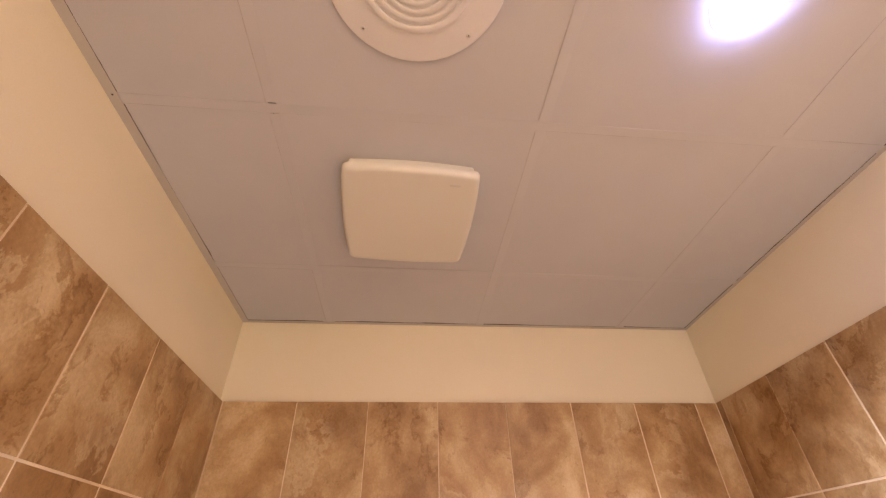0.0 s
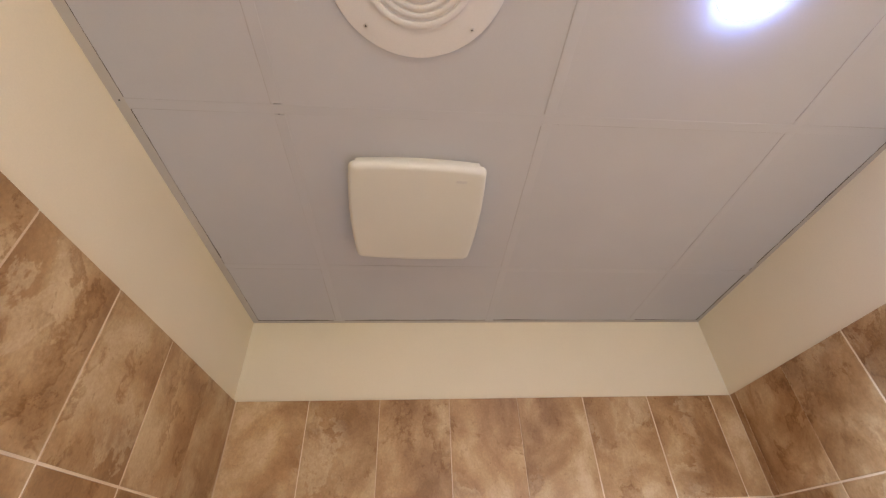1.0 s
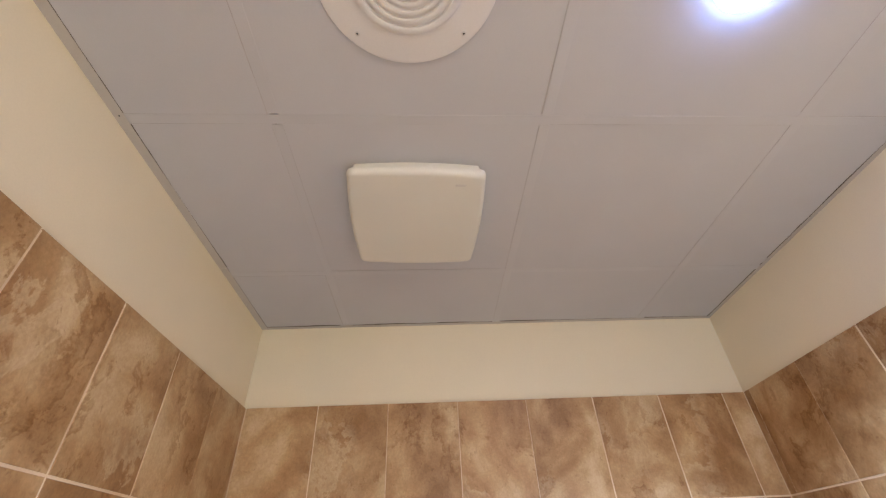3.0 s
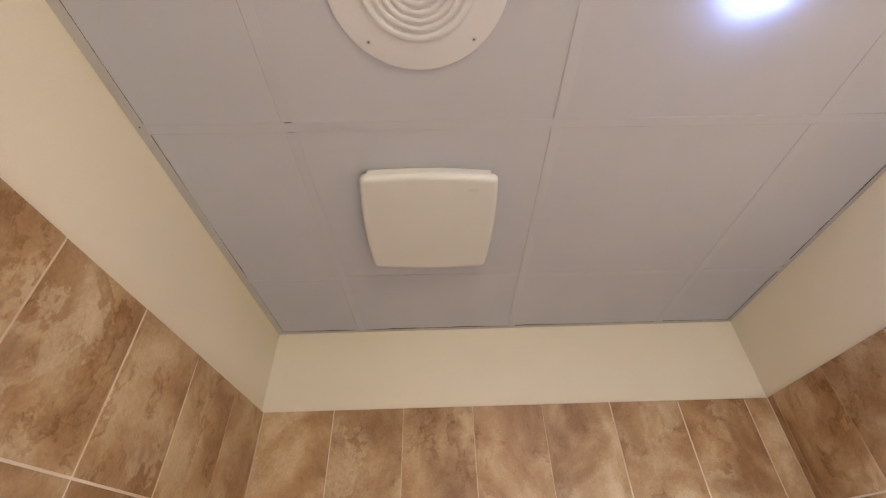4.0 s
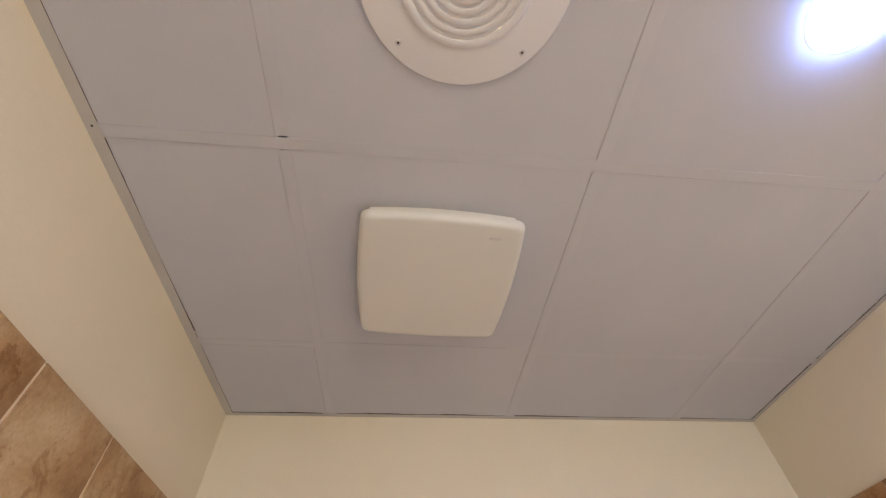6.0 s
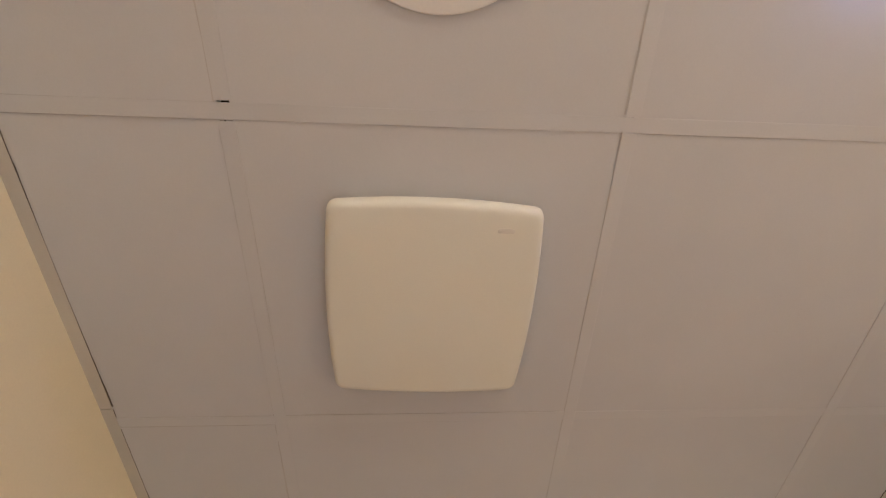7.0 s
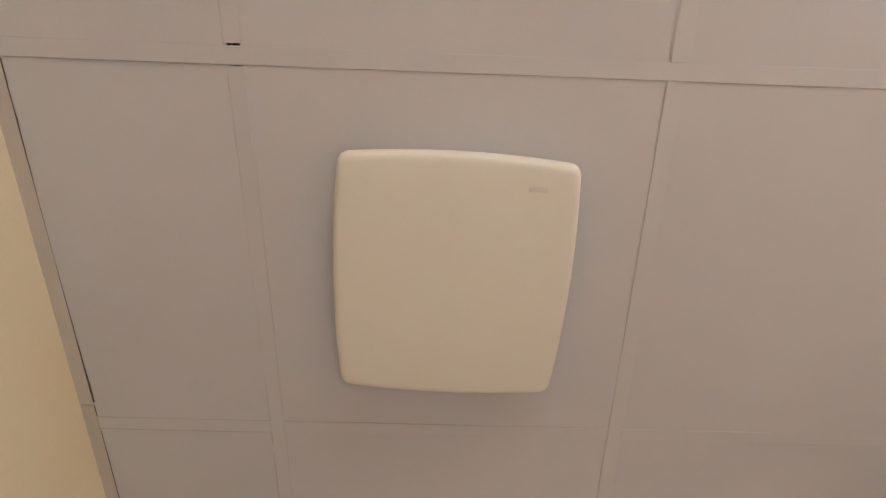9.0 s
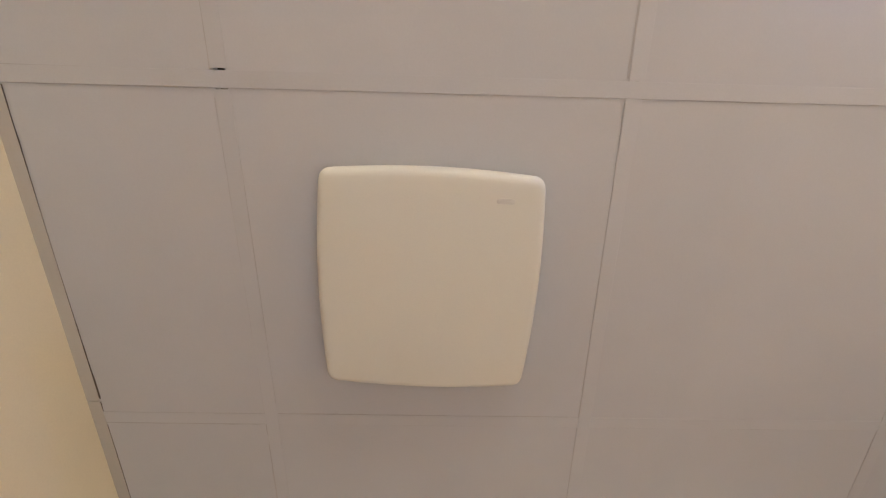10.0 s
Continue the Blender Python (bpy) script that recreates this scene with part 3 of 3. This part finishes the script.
def tiling(host, place, joints, seed, corner=0.0006, tight={}, thin=1.0):
    """Grout bed and tiles on a wall; tight: the width of narrower joints, by number, as a share of the usual; thin: the last corner bead, as a share of the first. place(s, out) gives the plan's point at s along the wall and out from its tile face."""
    rnd = random.Random(seed)
    b = bmesh.new()
    plan = [place(joints[0], -BED), place(joints[-1], -BED), place(joints[-1], -0.0016), place(joints[0], -0.0016)]
    low, high = ([b.verts.new((x, y, z)) for x, y in plan] for z in (0.001, ZT - 0.003))
    for i in range(4):
        b.faces.new((low[i], low[(i + 1) % 4], high[(i + 1) % 4], high[i]))
    b.faces.new(low[::-1])
    b.faces.new(high)
    part("grout_bed", b, GROUT, host, "cream grout between the tiles")
    if corner > 0.001:
        for s, sign, wide in ((joints[0], 1, corner), (joints[-1], -1, corner * thin)):
            b = bmesh.new()
            proud = 0.0026 * wide / corner
            tri = [place(s - sign * 0.002, -0.002), place(s + sign * (wide + 0.0012), -0.002), place(s + sign * (wide + 0.0002), 0.0002),
                   place(s + sign * 0.0006, proud), place(s - sign * 0.002, proud + 0.0004)]
            rings = [[b.verts.new((x, y, z)) for x, y in tri] for z in (0.002, ZT - 0.002)]
            for i in range(5):
                b.faces.new((rings[0][i], rings[0][(i + 1) % 5], rings[1][(i + 1) % 5], rings[1][i]))
            b.faces.new(rings[0])
            b.faces.new(rings[1][::-1])
            part("corner_bead", b, GROUT, host, "cream grout bead in the corner")
    p0, p1 = Vector(place(0, 0)), Vector(place(1, 0))
    turn = math.degrees(math.atan2(p1.y - p0.y, p1.x - p0.x))
    top = ZT
    while top > 0.05:
        low = max(0.001, top - ROW)
        for k, (s0, s1) in enumerate(zip(joints, joints[1:])):
            g0 = corner if k == 0 else GAP * tight.get(k, 1.0)
            g1 = corner * thin if k == len(joints) - 2 else GAP * tight.get(k + 1, 1.0)
            ob = new("tile", tile_mesh(s1 - s0 - g0 - g1, top - low - (GAP if top == ZT else 2 * GAP)))
            ob.parent = host
            mid = (s0 + g0 + s1 - g1) / 2 + rnd.uniform(-0.0006, 0.0006)
            x, y = place(mid, rnd.uniform(-0.0004, 0.0004))
            zc = (low + GAP + top - (0 if top == ZT else GAP)) / 2
            ob.matrix_basis = pose(x, y, zc, rnd.uniform(-0.08, 0.08), 0, turn + rnd.uniform(-0.08, 0.08))
        top = low


def joints_from(start, first, end):
    out, s = [start], first
    while s < end - 0.012:
        if s > start + 0.012:
            out.append(s)
        s += PITCH
    return out + [end]


# each run goes so that the tile's face (-y of its mesh) looks into the room
west_joints = joints_from(YS, 0.954 - 6 * PITCH, YN)
tiling(wall_north, lambda s, o: (s, YN - o), [XL, -0.4465, -0.1928, 0.0604, 0.3135, 0.5640, 0.8140, 1.0600, XR], 1, 0.0034,
       {1: 0.45, 2: 0.45, 3: 0.3, 4: 0.4, 5: 1.0, 6: 0.9, 7: 0.7}, 0.5)
tiling(wall_west, lambda s, o: (XL + o, s), west_joints, 2, tight={len(west_joints) - 2: 0.28})
tiling(wall_east, lambda s, o: (XR + east_shift(-s) - o, -s), [-YN, -1.9400] + joints_from(-1.678, -1.4195, -YS), 3, tight={1: 0.3, 2: 0.35})
